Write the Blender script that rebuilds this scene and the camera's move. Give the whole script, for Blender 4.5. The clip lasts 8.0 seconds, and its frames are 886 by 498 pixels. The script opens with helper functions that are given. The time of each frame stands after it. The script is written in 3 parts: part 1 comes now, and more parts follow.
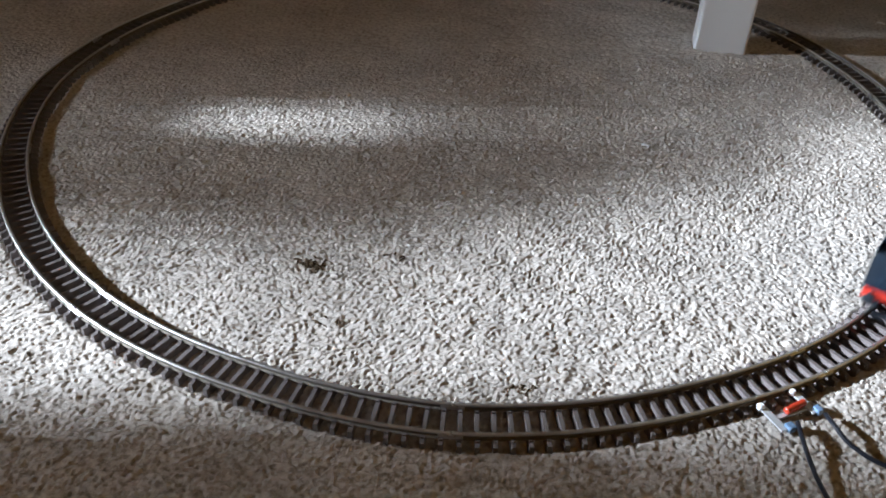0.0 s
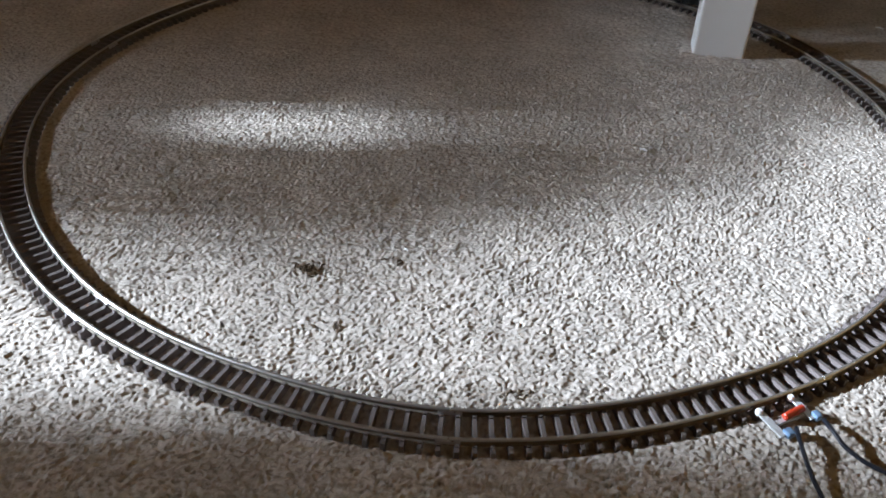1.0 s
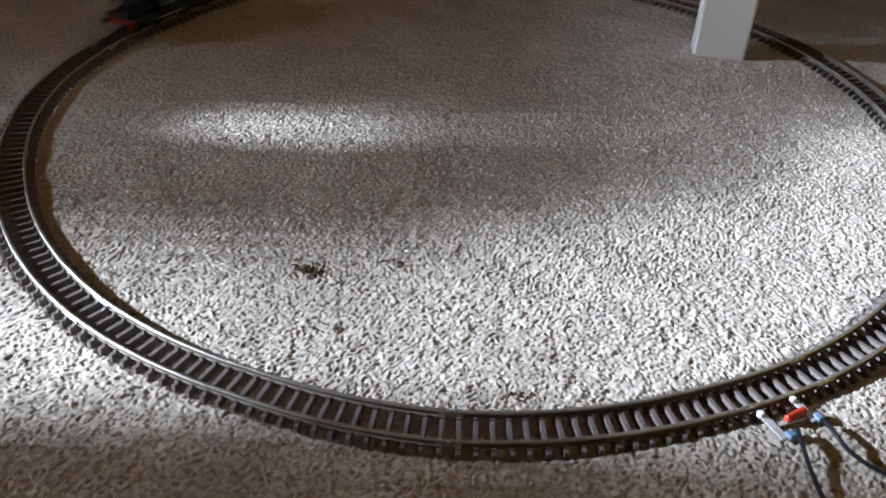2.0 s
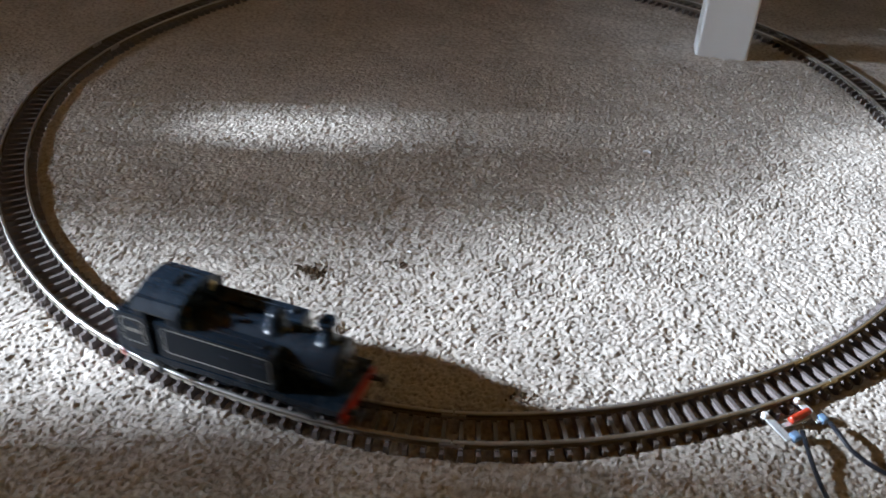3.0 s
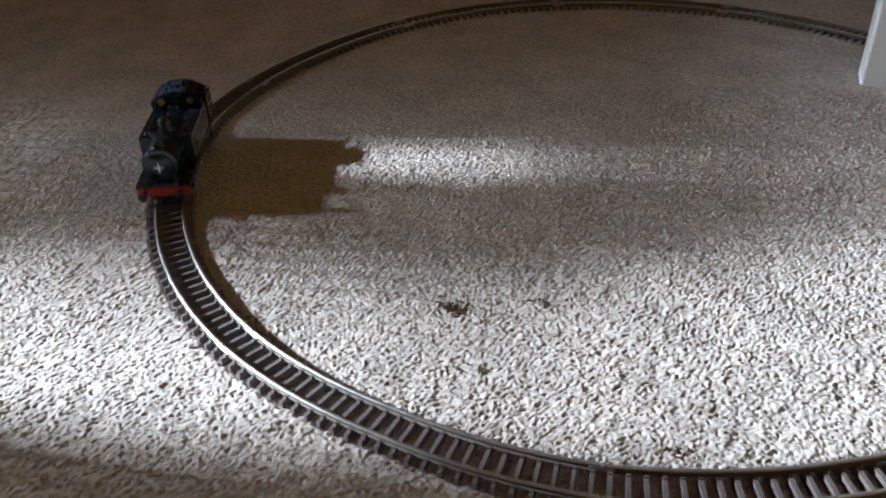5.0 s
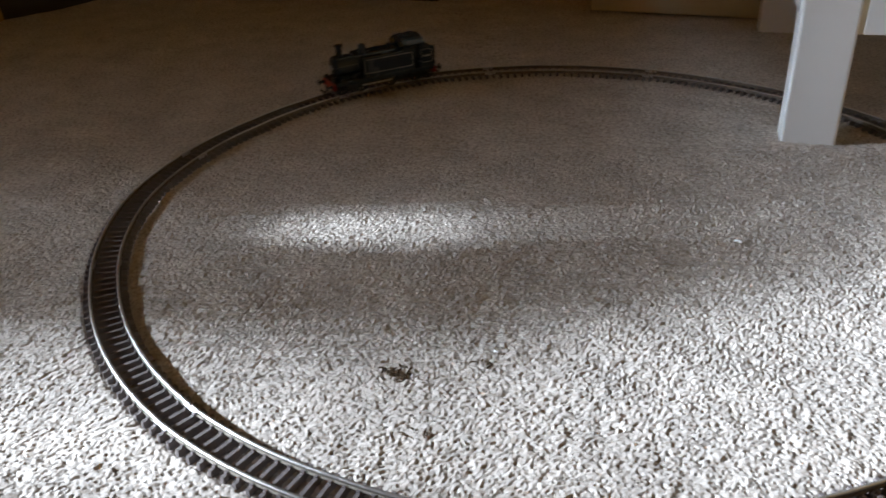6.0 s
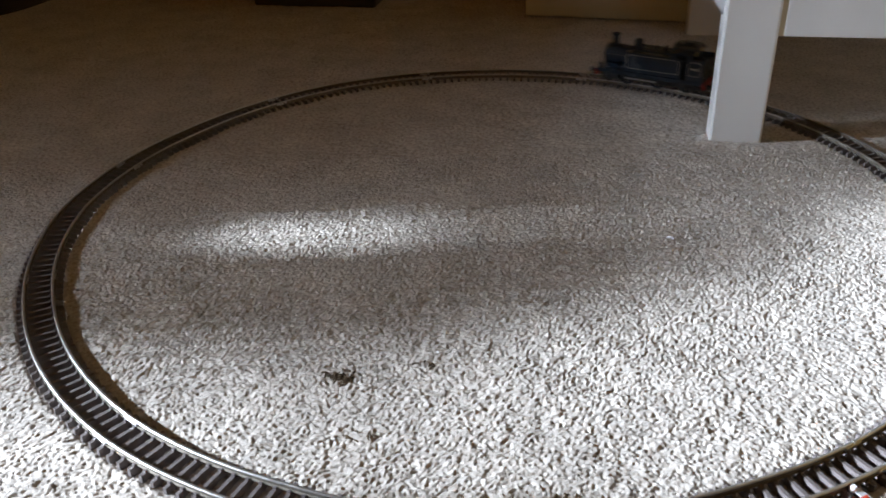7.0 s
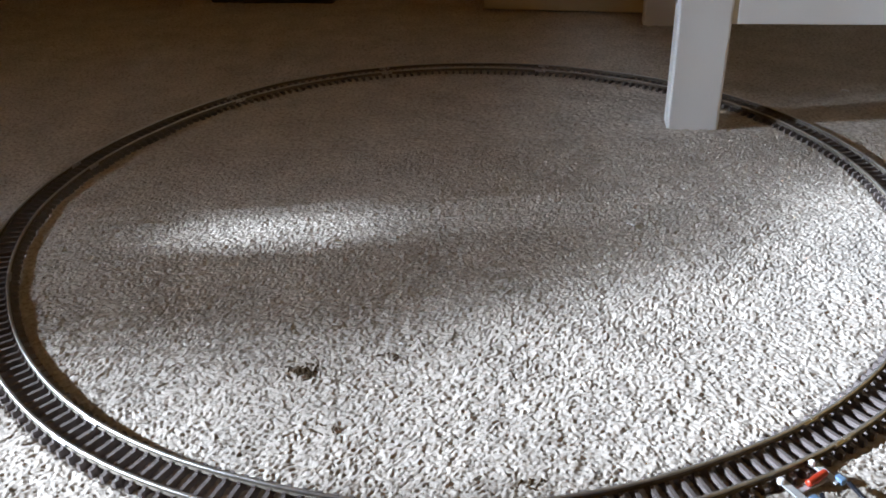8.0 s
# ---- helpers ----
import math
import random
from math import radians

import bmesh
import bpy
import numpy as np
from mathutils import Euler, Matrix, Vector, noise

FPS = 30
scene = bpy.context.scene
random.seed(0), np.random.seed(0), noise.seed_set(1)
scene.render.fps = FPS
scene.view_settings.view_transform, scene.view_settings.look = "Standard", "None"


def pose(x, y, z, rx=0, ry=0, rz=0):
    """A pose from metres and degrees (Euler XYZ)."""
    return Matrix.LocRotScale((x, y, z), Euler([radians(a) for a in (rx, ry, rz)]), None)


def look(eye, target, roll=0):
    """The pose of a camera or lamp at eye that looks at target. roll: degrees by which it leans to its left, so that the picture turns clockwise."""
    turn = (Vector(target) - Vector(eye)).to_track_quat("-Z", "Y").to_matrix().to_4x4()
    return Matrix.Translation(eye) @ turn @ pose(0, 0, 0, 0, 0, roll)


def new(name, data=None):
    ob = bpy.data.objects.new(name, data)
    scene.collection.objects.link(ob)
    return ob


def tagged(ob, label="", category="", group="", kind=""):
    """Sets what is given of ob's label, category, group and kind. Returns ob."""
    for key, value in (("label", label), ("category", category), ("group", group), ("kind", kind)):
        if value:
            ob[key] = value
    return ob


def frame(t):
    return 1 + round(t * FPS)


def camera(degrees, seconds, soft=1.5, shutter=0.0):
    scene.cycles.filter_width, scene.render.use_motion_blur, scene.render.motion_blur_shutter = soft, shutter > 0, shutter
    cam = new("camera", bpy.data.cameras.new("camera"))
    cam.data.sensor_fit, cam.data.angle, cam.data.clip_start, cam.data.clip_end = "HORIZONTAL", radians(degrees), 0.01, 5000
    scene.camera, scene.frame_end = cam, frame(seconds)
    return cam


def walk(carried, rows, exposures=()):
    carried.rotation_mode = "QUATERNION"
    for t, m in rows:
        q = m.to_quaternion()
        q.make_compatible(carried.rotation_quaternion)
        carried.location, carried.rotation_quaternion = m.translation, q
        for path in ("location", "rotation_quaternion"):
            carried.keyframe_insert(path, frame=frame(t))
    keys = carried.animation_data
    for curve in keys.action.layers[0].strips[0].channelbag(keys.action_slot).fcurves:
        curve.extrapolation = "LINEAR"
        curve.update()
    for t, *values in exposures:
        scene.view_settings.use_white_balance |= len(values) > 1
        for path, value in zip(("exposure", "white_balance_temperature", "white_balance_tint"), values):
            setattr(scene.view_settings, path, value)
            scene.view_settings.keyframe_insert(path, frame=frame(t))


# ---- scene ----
# ---- camera ----
cam = camera(55.5, 8.0, soft=1.7, shutter=0.42)
PATH = [  # seconds, x, y, z, yaw, pitch, roll
    (0.0, -0.0177, -0.5836, 0.2873, 0.295, -36.038, 2.065),
    (0.5, -0.0170, -0.5829, 0.2868, 0.305, -35.880, 2.010),
    (1.0, -0.0174, -0.5824, 0.2873, 0.186, -35.824, 2.224),
    (1.5, -0.0175, -0.5821, 0.2872, 0.141, -35.765, 2.225),
    (3.0, -0.0184, -0.5807, 0.2857, 0.299, -35.648, 2.163),
    (3.3, -0.0195, -0.5795, 0.2856, 0.330, -35.640, 2.200),
    (3.4, -0.0245, -0.5752, 0.2848, 0.800, -35.640, 2.900),
    (3.5, -0.0272, -0.5709, 0.2847, 4.627, -35.789, 1.703),
    (3.7, -0.0300, -0.5672, 0.2835, 7.300, -35.780, 0.850),
    (4.0, -0.0305, -0.5668, 0.2825, 12.342, -35.165, -1.764),
    (4.2, -0.0303, -0.5666, 0.2825, 13.106, -34.976, -2.455),
    (5.3, -0.0282, -0.5695, 0.2846, 9.056, -32.213, -2.360),
    (5.5, -0.0284, -0.5689, 0.2855, 7.871, -30.927, -2.162),
    (6.0, -0.0251, -0.5714, 0.2824, 6.240, -29.242, -2.379),
    (6.5, -0.0225, -0.5755, 0.2842, 2.684, -29.044, -1.989),
    (7.0, -0.0218, -0.5768, 0.2835, 1.923, -28.985, -1.863),
    (7.5, -0.0188, -0.5810, 0.2835, 0.125, -28.997, -2.040),
    (8.0, -0.0183, -0.5786, 0.2800, -0.592, -29.237, -2.086),
]
walk(cam, [(t, pose(x, y, z, 90 + p, 0, yaw) @ pose(0, 0, 0, 0, 0, r)) for t, x, y, z, yaw, p, r in PATH],
     exposures=((0.0, 0.0), (4.2, 0.03), (5.5, 0.1), (8.0, 0.15)))

# ---- light ----
scene.view_settings.exposure = 0.0
world = bpy.data.worlds.new("world")
scene.world = world
world.use_nodes = True
sky = world.node_tree.nodes.new("ShaderNodeTexSky")
sky.sky_type = 'NISHITA'
sky.sun_disc = False
sky.sun_elevation, sky.sun_rotation = radians(30), radians(250)
world.node_tree.links.new(sky.outputs[0], world.node_tree.nodes["Background"].inputs[0])
world.node_tree.nodes["Background"].inputs[1].default_value = 0.08

WALL_X = -4.0          # the wall with the windows
# one narrow window between drawn curtains: centre y, centre z, width, height
WIN_Y, WIN_Z, WIN_W, WIN_H = -0.20, 1.63, 0.21, 0.10
lamp = bpy.data.lights.new("window_light", 'AREA')
lamp.shape, lamp.size, lamp.size_y = 'RECTANGLE', WIN_W, WIN_H
lamp.energy, lamp.color = 140.0, (0.722, 0.838, 1.0)
lamp.spread = radians(60)
new("window_light", lamp).matrix_world = look((WALL_X - 0.04, WIN_Y, WIN_Z), (0, -0.1, 0))


# ---- materials ----
def material(name, colour, rough=0.5, metal=0.0, spec=0.5):
    m = bpy.data.materials.new(name)
    m.use_nodes = True
    b = m.node_tree.nodes["Principled BSDF"]
    b.inputs["Base Color"].default_value = (*colour, 1)
    b.inputs["Roughness"].default_value = rough
    b.inputs["Metallic"].default_value = metal
    b.inputs["Specular IOR Level"].default_value = spec
    return m


def vary(m, low, high, scale, detail=4.0, rough=None, bump=0.0, distance=0.001, second=None):
    """Colour between low and high by noise, with bump and roughness variation."""
    n, l = m.node_tree.nodes, m.node_tree.links
    b = n["Principled BSDF"]
    co = n.new("ShaderNodeTexCoord")
    tex = n.new("ShaderNodeTexNoise")
    tex.inputs["Scale"].default_value, tex.inputs["Detail"].default_value = scale, detail
    l.new(co.outputs["Object"], tex.inputs["Vector"])
    ramp = n.new("ShaderNodeMix")
    ramp.data_type = 'RGBA'
    ramp.inputs[6].default_value, ramp.inputs[7].default_value = (*low, 1), (*high, 1)
    fac = tex.outputs["Fac"]
    if second:
        t2 = n.new("ShaderNodeTexNoise")
        t2.inputs["Scale"].default_value, t2.inputs["Detail"].default_value = second, 2
        l.new(co.outputs["Object"], t2.inputs["Vector"])
        mx = n.new("ShaderNodeMath")
        mx.operation = 'MULTIPLY_ADD'
        mx.inputs[1].default_value = 0.8
        l.new(t2.outputs["Fac"], mx.inputs[0])
        half = n.new("ShaderNodeMath")
        half.operation = 'MULTIPLY_ADD'
        half.inputs[1].default_value, half.inputs[2].default_value = 0.8, -0.3
        l.new(tex.outputs["Fac"], half.inputs[0])
        l.new(half.outputs[0], mx.inputs[2])
        fac = mx.outputs[0]
    l.new(fac, ramp.inputs[0])
    l.new(ramp.outputs[2], b.inputs["Base Color"])
    if rough:
        r = n.new("ShaderNodeMapRange")
        r.inputs[3].default_value, r.inputs[4].default_value = rough
        l.new(fac, r.inputs[0])
        l.new(r.outputs[0], b.inputs["Roughness"])
    if bump:
        bp = n.new("ShaderNodeBump")
        bp.inputs["Strength"].default_value, bp.inputs["Distance"].default_value = bump, distance
        l.new(tex.outputs["Fac"], bp.inputs["Height"])
        l.new(bp.outputs[0], b.inputs["Normal"])
    return m


def yarn_material():
    """Beige twisted carpet yarn: strand to strand variation, broad wear and fine fibre relief."""
    m = material("carpet_yarn", (0.5, 0.45, 0.4), 0.95, spec=0.15)
    n, l = m.node_tree.nodes, m.node_tree.links
    b = n["Principled BSDF"]
    co = n.new("ShaderNodeTexCoord")

    def noise_at(scale, detail):
        t = n.new("ShaderNodeTexNoise")
        t.inputs["Scale"].default_value, t.inputs["Detail"].default_value = scale, detail
        l.new(co.outputs["Object"], t.inputs["Vector"])
        return t.outputs["Fac"]
    ramp = n.new("ShaderNodeValToRGB")
    e = ramp.color_ramp.elements
    e[0].position, e[0].color = 0.36, (0.40, 0.345, 0.29, 1)
    e[1].position, e[1].color = 0.64, (0.63, 0.575, 0.515, 1)
    mid = ramp.color_ramp.elements.new(0.47)
    mid.color = (0.53, 0.475, 0.42, 1)
    l.new(noise_at(330.0, 3.0), ramp.inputs[0])
    rng = n.new("ShaderNodeMapRange")
    rng.inputs[1].default_value, rng.inputs[2].default_value = 0.3, 0.7
    rng.inputs[3].default_value, rng.inputs[4].default_value = 0.77, 1.02
    l.new(noise_at(24.0, 4.0), rng.inputs[0])
    mul = n.new("ShaderNodeMix")
    mul.data_type, mul.blend_type = 'RGBA', 'MULTIPLY'
    mul.inputs[0].default_value = 1.0
    l.new(ramp.outputs[0], mul.inputs[6])
    l.new(rng.outputs[0], mul.inputs[7])
    l.new(mul.outputs[2], b.inputs["Base Color"])
    bp = n.new("ShaderNodeBump")
    bp.inputs["Strength"].default_value, bp.inputs["Distance"].default_value = 0.35, 0.0007
    l.new(noise_at(900.0, 2.0), bp.inputs["Height"])
    l.new(bp.outputs[0], b.inputs["Normal"])
    return m


YARN = yarn_material()
BACKING = vary(material("carpet_backing", (0.2, 0.16, 0.12), 1.0, spec=0.1), (0.2, 0.16, 0.125), (0.34, 0.28, 0.225), 380, bump=0.8, distance=0.003, second=30)
STAIN = material("dark_fibre", (0.075, 0.05, 0.028), 0.9, spec=0.2)
CREAM = vary(material("cream_paint", (0.7, 0.6, 0.4), 0.5), (0.66, 0.56, 0.36), (0.74, 0.64, 0.44), 9, bump=0.1, distance=0.0006)
PLASTER = vary(material("warm_plaster", (0.40, 0.225, 0.045), 0.85), (0.38, 0.213, 0.041), (0.42, 0.24, 0.05), 6, bump=0.2, distance=0.002)
CEILING = vary(material("ceiling_paint", (0.48, 0.29, 0.09), 0.9), (0.46, 0.275, 0.08), (0.50, 0.305, 0.10), 5)
WHITE = vary(material("white_lacquer", (0.78, 0.78, 0.78), 0.3), (0.85, 0.85, 0.85), (0.89, 0.89, 0.88), 14, rough=(0.25, 0.4), bump=0.06, distance=0.0004)
# one near-black brown for the chest and the footstool
NEAR_BLACK_WOOD = vary(material("near_black_wood", (0.03, 0.02, 0.015), 0.5), (0.02, 0.013, 0.01), (0.05, 0.03, 0.02), 30)
RAIL = vary(material("nickel_silver_rail", (0.62, 0.61, 0.58), 0.35, 0.9), (0.50, 0.49, 0.46), (0.70, 0.69, 0.66), 120, rough=(0.26, 0.42), second=15)
# rail sides: the shade on them is put into this darker colour
SHADED_WEB = vary(material("shaded_rail_web", (0.2, 0.175, 0.145), 0.5, 0.5), (0.15, 0.13, 0.105), (0.26, 0.23, 0.19), 140, rough=(0.45, 0.7), second=20)
SLEEPER = vary(material("dark_plastic_sleeper", (0.06, 0.05, 0.048), 0.5), (0.11, 0.095, 0.092), (0.20, 0.172, 0.165), 160, rough=(0.3, 0.5), bump=0.3, distance=0.0003, second=40)
BLACK = vary(material("satin_black_paint", (0.010, 0.017, 0.026), 0.3, spec=0.5), (0.007, 0.012, 0.019), (0.013, 0.024, 0.038), 150, rough=(0.2, 0.32), second=30)
DARK_GREY = vary(material("weathered_black", (0.016, 0.017, 0.019), 0.5), (0.006, 0.008, 0.011), (0.014, 0.019, 0.026), 200, rough=(0.3, 0.5))
COAL = vary(material("dull_coal", (0.006, 0.006, 0.006), 0.9, spec=0.1), (0.004, 0.004, 0.004), (0.01, 0.01, 0.01), 500)
LINING = material("cream_lining", (0.40, 0.37, 0.32), 0.5)
RED = vary(material("red_buffer_paint", (0.55, 0.035, 0.02), 0.4), (0.42, 0.022, 0.013), (0.5, 0.035, 0.02), 200)
STEEL = vary(material("bright_steel", (0.6, 0.6, 0.6), 0.3, 1.0), (0.5, 0.5, 0.5), (0.7, 0.7, 0.7), 300, rough=(0.2, 0.4))
BRASS = material("brass", (0.6, 0.42, 0.16), 0.3, 1.0)
RED_PLASTIC = vary(material("red_plastic", (0.5, 0.04, 0.015), 0.35), (0.42, 0.03, 0.012), (0.56, 0.055, 0.02), 400)
BLUE_PLASTIC = vary(material("pale_blue_plastic", (0.16, 0.26, 0.4), 0.3), (0.12, 0.21, 0.34), (0.2, 0.31, 0.46), 400)
WIRE = material("black_wire", (0.012, 0.014, 0.02), 0.35)
FLECK = material("white_fleck", (0.85, 0.85, 0.85), 0.5)


# ---- mesh helpers ----
def finish(name, bm, mat, smooth=False):
    bmesh.ops.recalc_face_normals(bm, faces=bm.faces)
    me = bpy.data.meshes.new(name)
    bm.to_mesh(me)
    bm.free()
    me.materials.append(mat)
    if smooth:
        me.polygons.foreach_set("use_smooth", [True] * len(me.polygons))
        me.set_sharp_from_angle(angle=radians(35))
    return me


def part(name, bm, mat, parent=None, label="", smooth=False, at=None):
    ob = new(name, finish(name, bm, mat, smooth))
    if parent:
        ob.parent = parent
    if at is not None:
        ob.matrix_basis = at
    if label:
        ob["label"] = label
    return ob


def box(bm, x0, x1, y0, y1, z0, z1, bevel=0.0, m=None, segments=2):
    v = [bm.verts.new((x, y, z)) for x in (x0, x1) for y in (y0, y1) for z in (z0, z1)]
    quads = [(0, 1, 3, 2), (4, 6, 7, 5), (0, 4, 5, 1), (2, 3, 7, 6), (0, 2, 6, 4), (1, 5, 7, 3)]
    faces = [bm.faces.new([v[i] for i in q]) for q in quads]
    if m is not None:
        bmesh.ops.transform(bm, matrix=m, verts=v)
    if bevel:
        edges = {e for fc in faces for e in fc.edges}
        bmesh.ops.bevel(bm, geom=list(edges), offset=bevel, segments=segments, profile=0.5, affect='EDGES')
    return bm


def lathe(bm, profile, m, n=24):
    """Turn (radius, height) pairs about the z of m."""
    rings = []
    for r, z in profile:
        rings.append([bm.verts.new(m @ Vector((r * math.cos(2 * math.pi * i / n), r * math.sin(2 * math.pi * i / n), z))) for i in range(n)])
    for a, b in zip(rings, rings[1:]):
        for i in range(n):
            bm.faces.new((a[i], a[(i + 1) % n], b[(i + 1) % n], b[i]))
    bm.faces.new(rings[0][::-1])
    bm.faces.new(rings[-1])
    return bm


def prism(bm, outline, m, depth):
    """A flat outline in the xy of m, pulled along its z."""
    a = [bm.verts.new(m @ Vector((x, y, 0))) for x, y in outline]
    b = [bm.verts.new(m @ Vector((x, y, depth))) for x, y in outline]
    bm.faces.new(a[::-1])
    bm.faces.new(b)
    for i in range(len(a)):
        j = (i + 1) % len(a)
        bm.faces.new((a[i], a[j], b[j], b[i]))
    return bm


def tube(bm, points, r, n=8):
    """A round wire through points."""
    rings = []
    for i, p in enumerate(points):
        d = (Vector(points[min(i + 1, len(points) - 1)]) - Vector(points[max(i - 1, 0)])).normalized()
        side = d.orthogonal().normalized()
        if i:
            side = (last - last.dot(d) * d).normalized()
        last = side
        up = d.cross(side)
        rings.append([bm.verts.new(Vector(p) + r * (math.cos(2 * math.pi * k / n) * side + math.sin(2 * math.pi * k / n) * up)) for k in range(n)])
    for a, b in zip(rings, rings[1:]):
        for k in range(n):
            bm.faces.new((a[k], a[(k + 1) % n], b[(k + 1) % n], b[k]))
    bm.faces.new(rings[0][::-1])
    bm.faces.new(rings[-1])
    return bm


def curve(points, n):
    """A smooth line through points (Catmull-Rom)."""
    pts = [Vector(p) for p in points]
    pts = [2 * pts[0] - pts[1]] + pts + [2 * pts[-1] - pts[-2]]
    out = []
    for i in range(1, len(pts) - 2):
        a, b, c, d = pts[i - 1:i + 3]
        for k in range(n):
            u = k / n
            out.append(0.5 * ((2 * b) + (c - a) * u + (2 * a - 5 * b + 4 * c - d) * u * u + (3 * b - a - 3 * c + d) * u ** 3))
    return out + [pts[-2]]


ALONG_X = Matrix.Rotation(radians(90), 4, 'Y')   # local z to world x
ALONG_Y = Matrix.Rotation(radians(-90), 4, 'X')  # local z to world y


# ---- the room ----
GROUND = -0.006   # carpet backing; the pile's surface lies at 0
bm = bmesh.new()
box(bm, WALL_X - 0.2, 2.5, -2.4, 2.6, GROUND - 0.05, GROUND)
floor = part("floor", bm, BACKING)
tagged(floor, "beige carpet backing under a twisted pile", "floor", kind="structure")


def wall(name, label, boxes, mat=PLASTER):
    b = bmesh.new()
    for args in boxes:
        box(b, *args)
    return tagged(part(name, b, mat), label, "wall", kind="structure")


H = 2.4
X0, X1 = WALL_X - 0.12, WALL_X
wa, wb, za, zb = WIN_Y - WIN_W / 2, WIN_Y + WIN_W / 2, WIN_Z - WIN_H / 2, WIN_Z + WIN_H / 2
wall("wall_west", "warm ochre plaster wall with a narrow window opening", [
    (X0, X1, -2.3, wa, GROUND, H), (X0, X1, wa, wb, GROUND, za), (X0, X1, wa, wb, zb, H), (X0, X1, wb, 2.5, GROUND, H)])
wall("wall_south", "warm ochre plaster wall", [(X0, 2.42, -2.42, -2.3, GROUND, H)])
wall("wall_east", "warm ochre plaster wall", [(2.3, 2.42, -2.3, 2.5, GROUND, H)])
wall("wall_north", "warm ochre plaster wall", [(X0, 2.42, 2.5, 2.62, GROUND, H)])
bm = bmesh.new()
box(bm, X0, 2.42, -2.42, 2.62, H, H + 0.1)
tagged(part("ceiling", bm, CEILING), "warm cream ceiling", "ceiling", kind="structure")

# unseen slatted screen, added so its gaps shape the daylight on the carpet
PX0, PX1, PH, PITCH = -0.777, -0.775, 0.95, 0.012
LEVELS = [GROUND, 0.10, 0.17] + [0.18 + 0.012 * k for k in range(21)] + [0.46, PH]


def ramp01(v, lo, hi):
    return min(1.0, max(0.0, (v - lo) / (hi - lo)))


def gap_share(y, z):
    """The open share between the boards, set to cast the carpet's bright and dim areas."""
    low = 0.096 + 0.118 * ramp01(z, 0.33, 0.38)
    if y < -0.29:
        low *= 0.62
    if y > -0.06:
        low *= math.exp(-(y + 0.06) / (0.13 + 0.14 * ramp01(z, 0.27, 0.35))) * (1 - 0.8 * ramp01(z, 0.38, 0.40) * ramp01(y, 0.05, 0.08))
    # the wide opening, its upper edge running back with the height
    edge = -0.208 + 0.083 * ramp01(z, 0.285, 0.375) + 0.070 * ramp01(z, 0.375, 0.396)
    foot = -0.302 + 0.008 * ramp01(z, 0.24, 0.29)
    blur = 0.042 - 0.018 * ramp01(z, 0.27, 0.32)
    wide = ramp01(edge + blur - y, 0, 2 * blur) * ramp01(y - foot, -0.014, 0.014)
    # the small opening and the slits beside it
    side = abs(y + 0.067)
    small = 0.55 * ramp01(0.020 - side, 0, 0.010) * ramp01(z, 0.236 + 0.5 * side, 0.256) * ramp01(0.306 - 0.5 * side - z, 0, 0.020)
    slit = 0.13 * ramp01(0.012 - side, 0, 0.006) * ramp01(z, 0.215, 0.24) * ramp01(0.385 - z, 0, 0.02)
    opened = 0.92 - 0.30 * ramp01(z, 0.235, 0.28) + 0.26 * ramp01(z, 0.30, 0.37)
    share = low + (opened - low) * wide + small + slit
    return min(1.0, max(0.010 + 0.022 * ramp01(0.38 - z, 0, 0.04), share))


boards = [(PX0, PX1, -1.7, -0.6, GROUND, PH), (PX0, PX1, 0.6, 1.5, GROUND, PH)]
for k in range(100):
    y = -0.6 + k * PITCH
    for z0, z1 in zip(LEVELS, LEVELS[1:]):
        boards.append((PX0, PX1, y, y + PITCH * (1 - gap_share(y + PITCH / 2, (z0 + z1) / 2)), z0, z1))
wall("shading_screen", "unseen slatted screen added to shape the daylight", boards)

# cream wall end with its skirting, behind the track
TABLE = pose(0.1925, 0.1245, 0, 0, 0, -10)
CORNER = pose(0.066, 0.589, 0, 0, 0, -15)
bm = bmesh.new()
box(bm, 0.0, 1.6, 0.006, 0.12, 0.0, 1.2, m=CORNER)
tagged(part("wall_corner", bm, CREAM), "cream painted wall end behind the track", "wall", kind="structure")
bm = bmesh.new()
box(bm, -0.003, 1.6, -0.006, 0.006, GROUND + 0.008, 0.09, bevel=0.002, m=CORNER)
tagged(part("baseboard", bm, CREAM), "cream painted skirting board over the carpet", "baseboard", kind="structure")

# ---- carpet pile ----
R0 = 0.3221


# how far each bearing of the hand-laid circle strays outwards, millimetres
STRAY_AT = (0, 30, 60, 90, 120, 150, 180, 205, 232, 250, 268, 290, 310, 335, 360)
STRAY = (0.3, 1.2, -3.0, -0.6, 3.0, -1.8, 2.4, -0.4, 0.5, -1.0, 2.4, -1.1, 0.3, 0.2, 0.3)


def radius(a):
    """The track's radius in direction a (a number or an array): a circle with slight kinks at its joints."""
    return R0 + 0.001 * np.interp(np.degrees(a) % 360, STRAY_AT, STRAY)


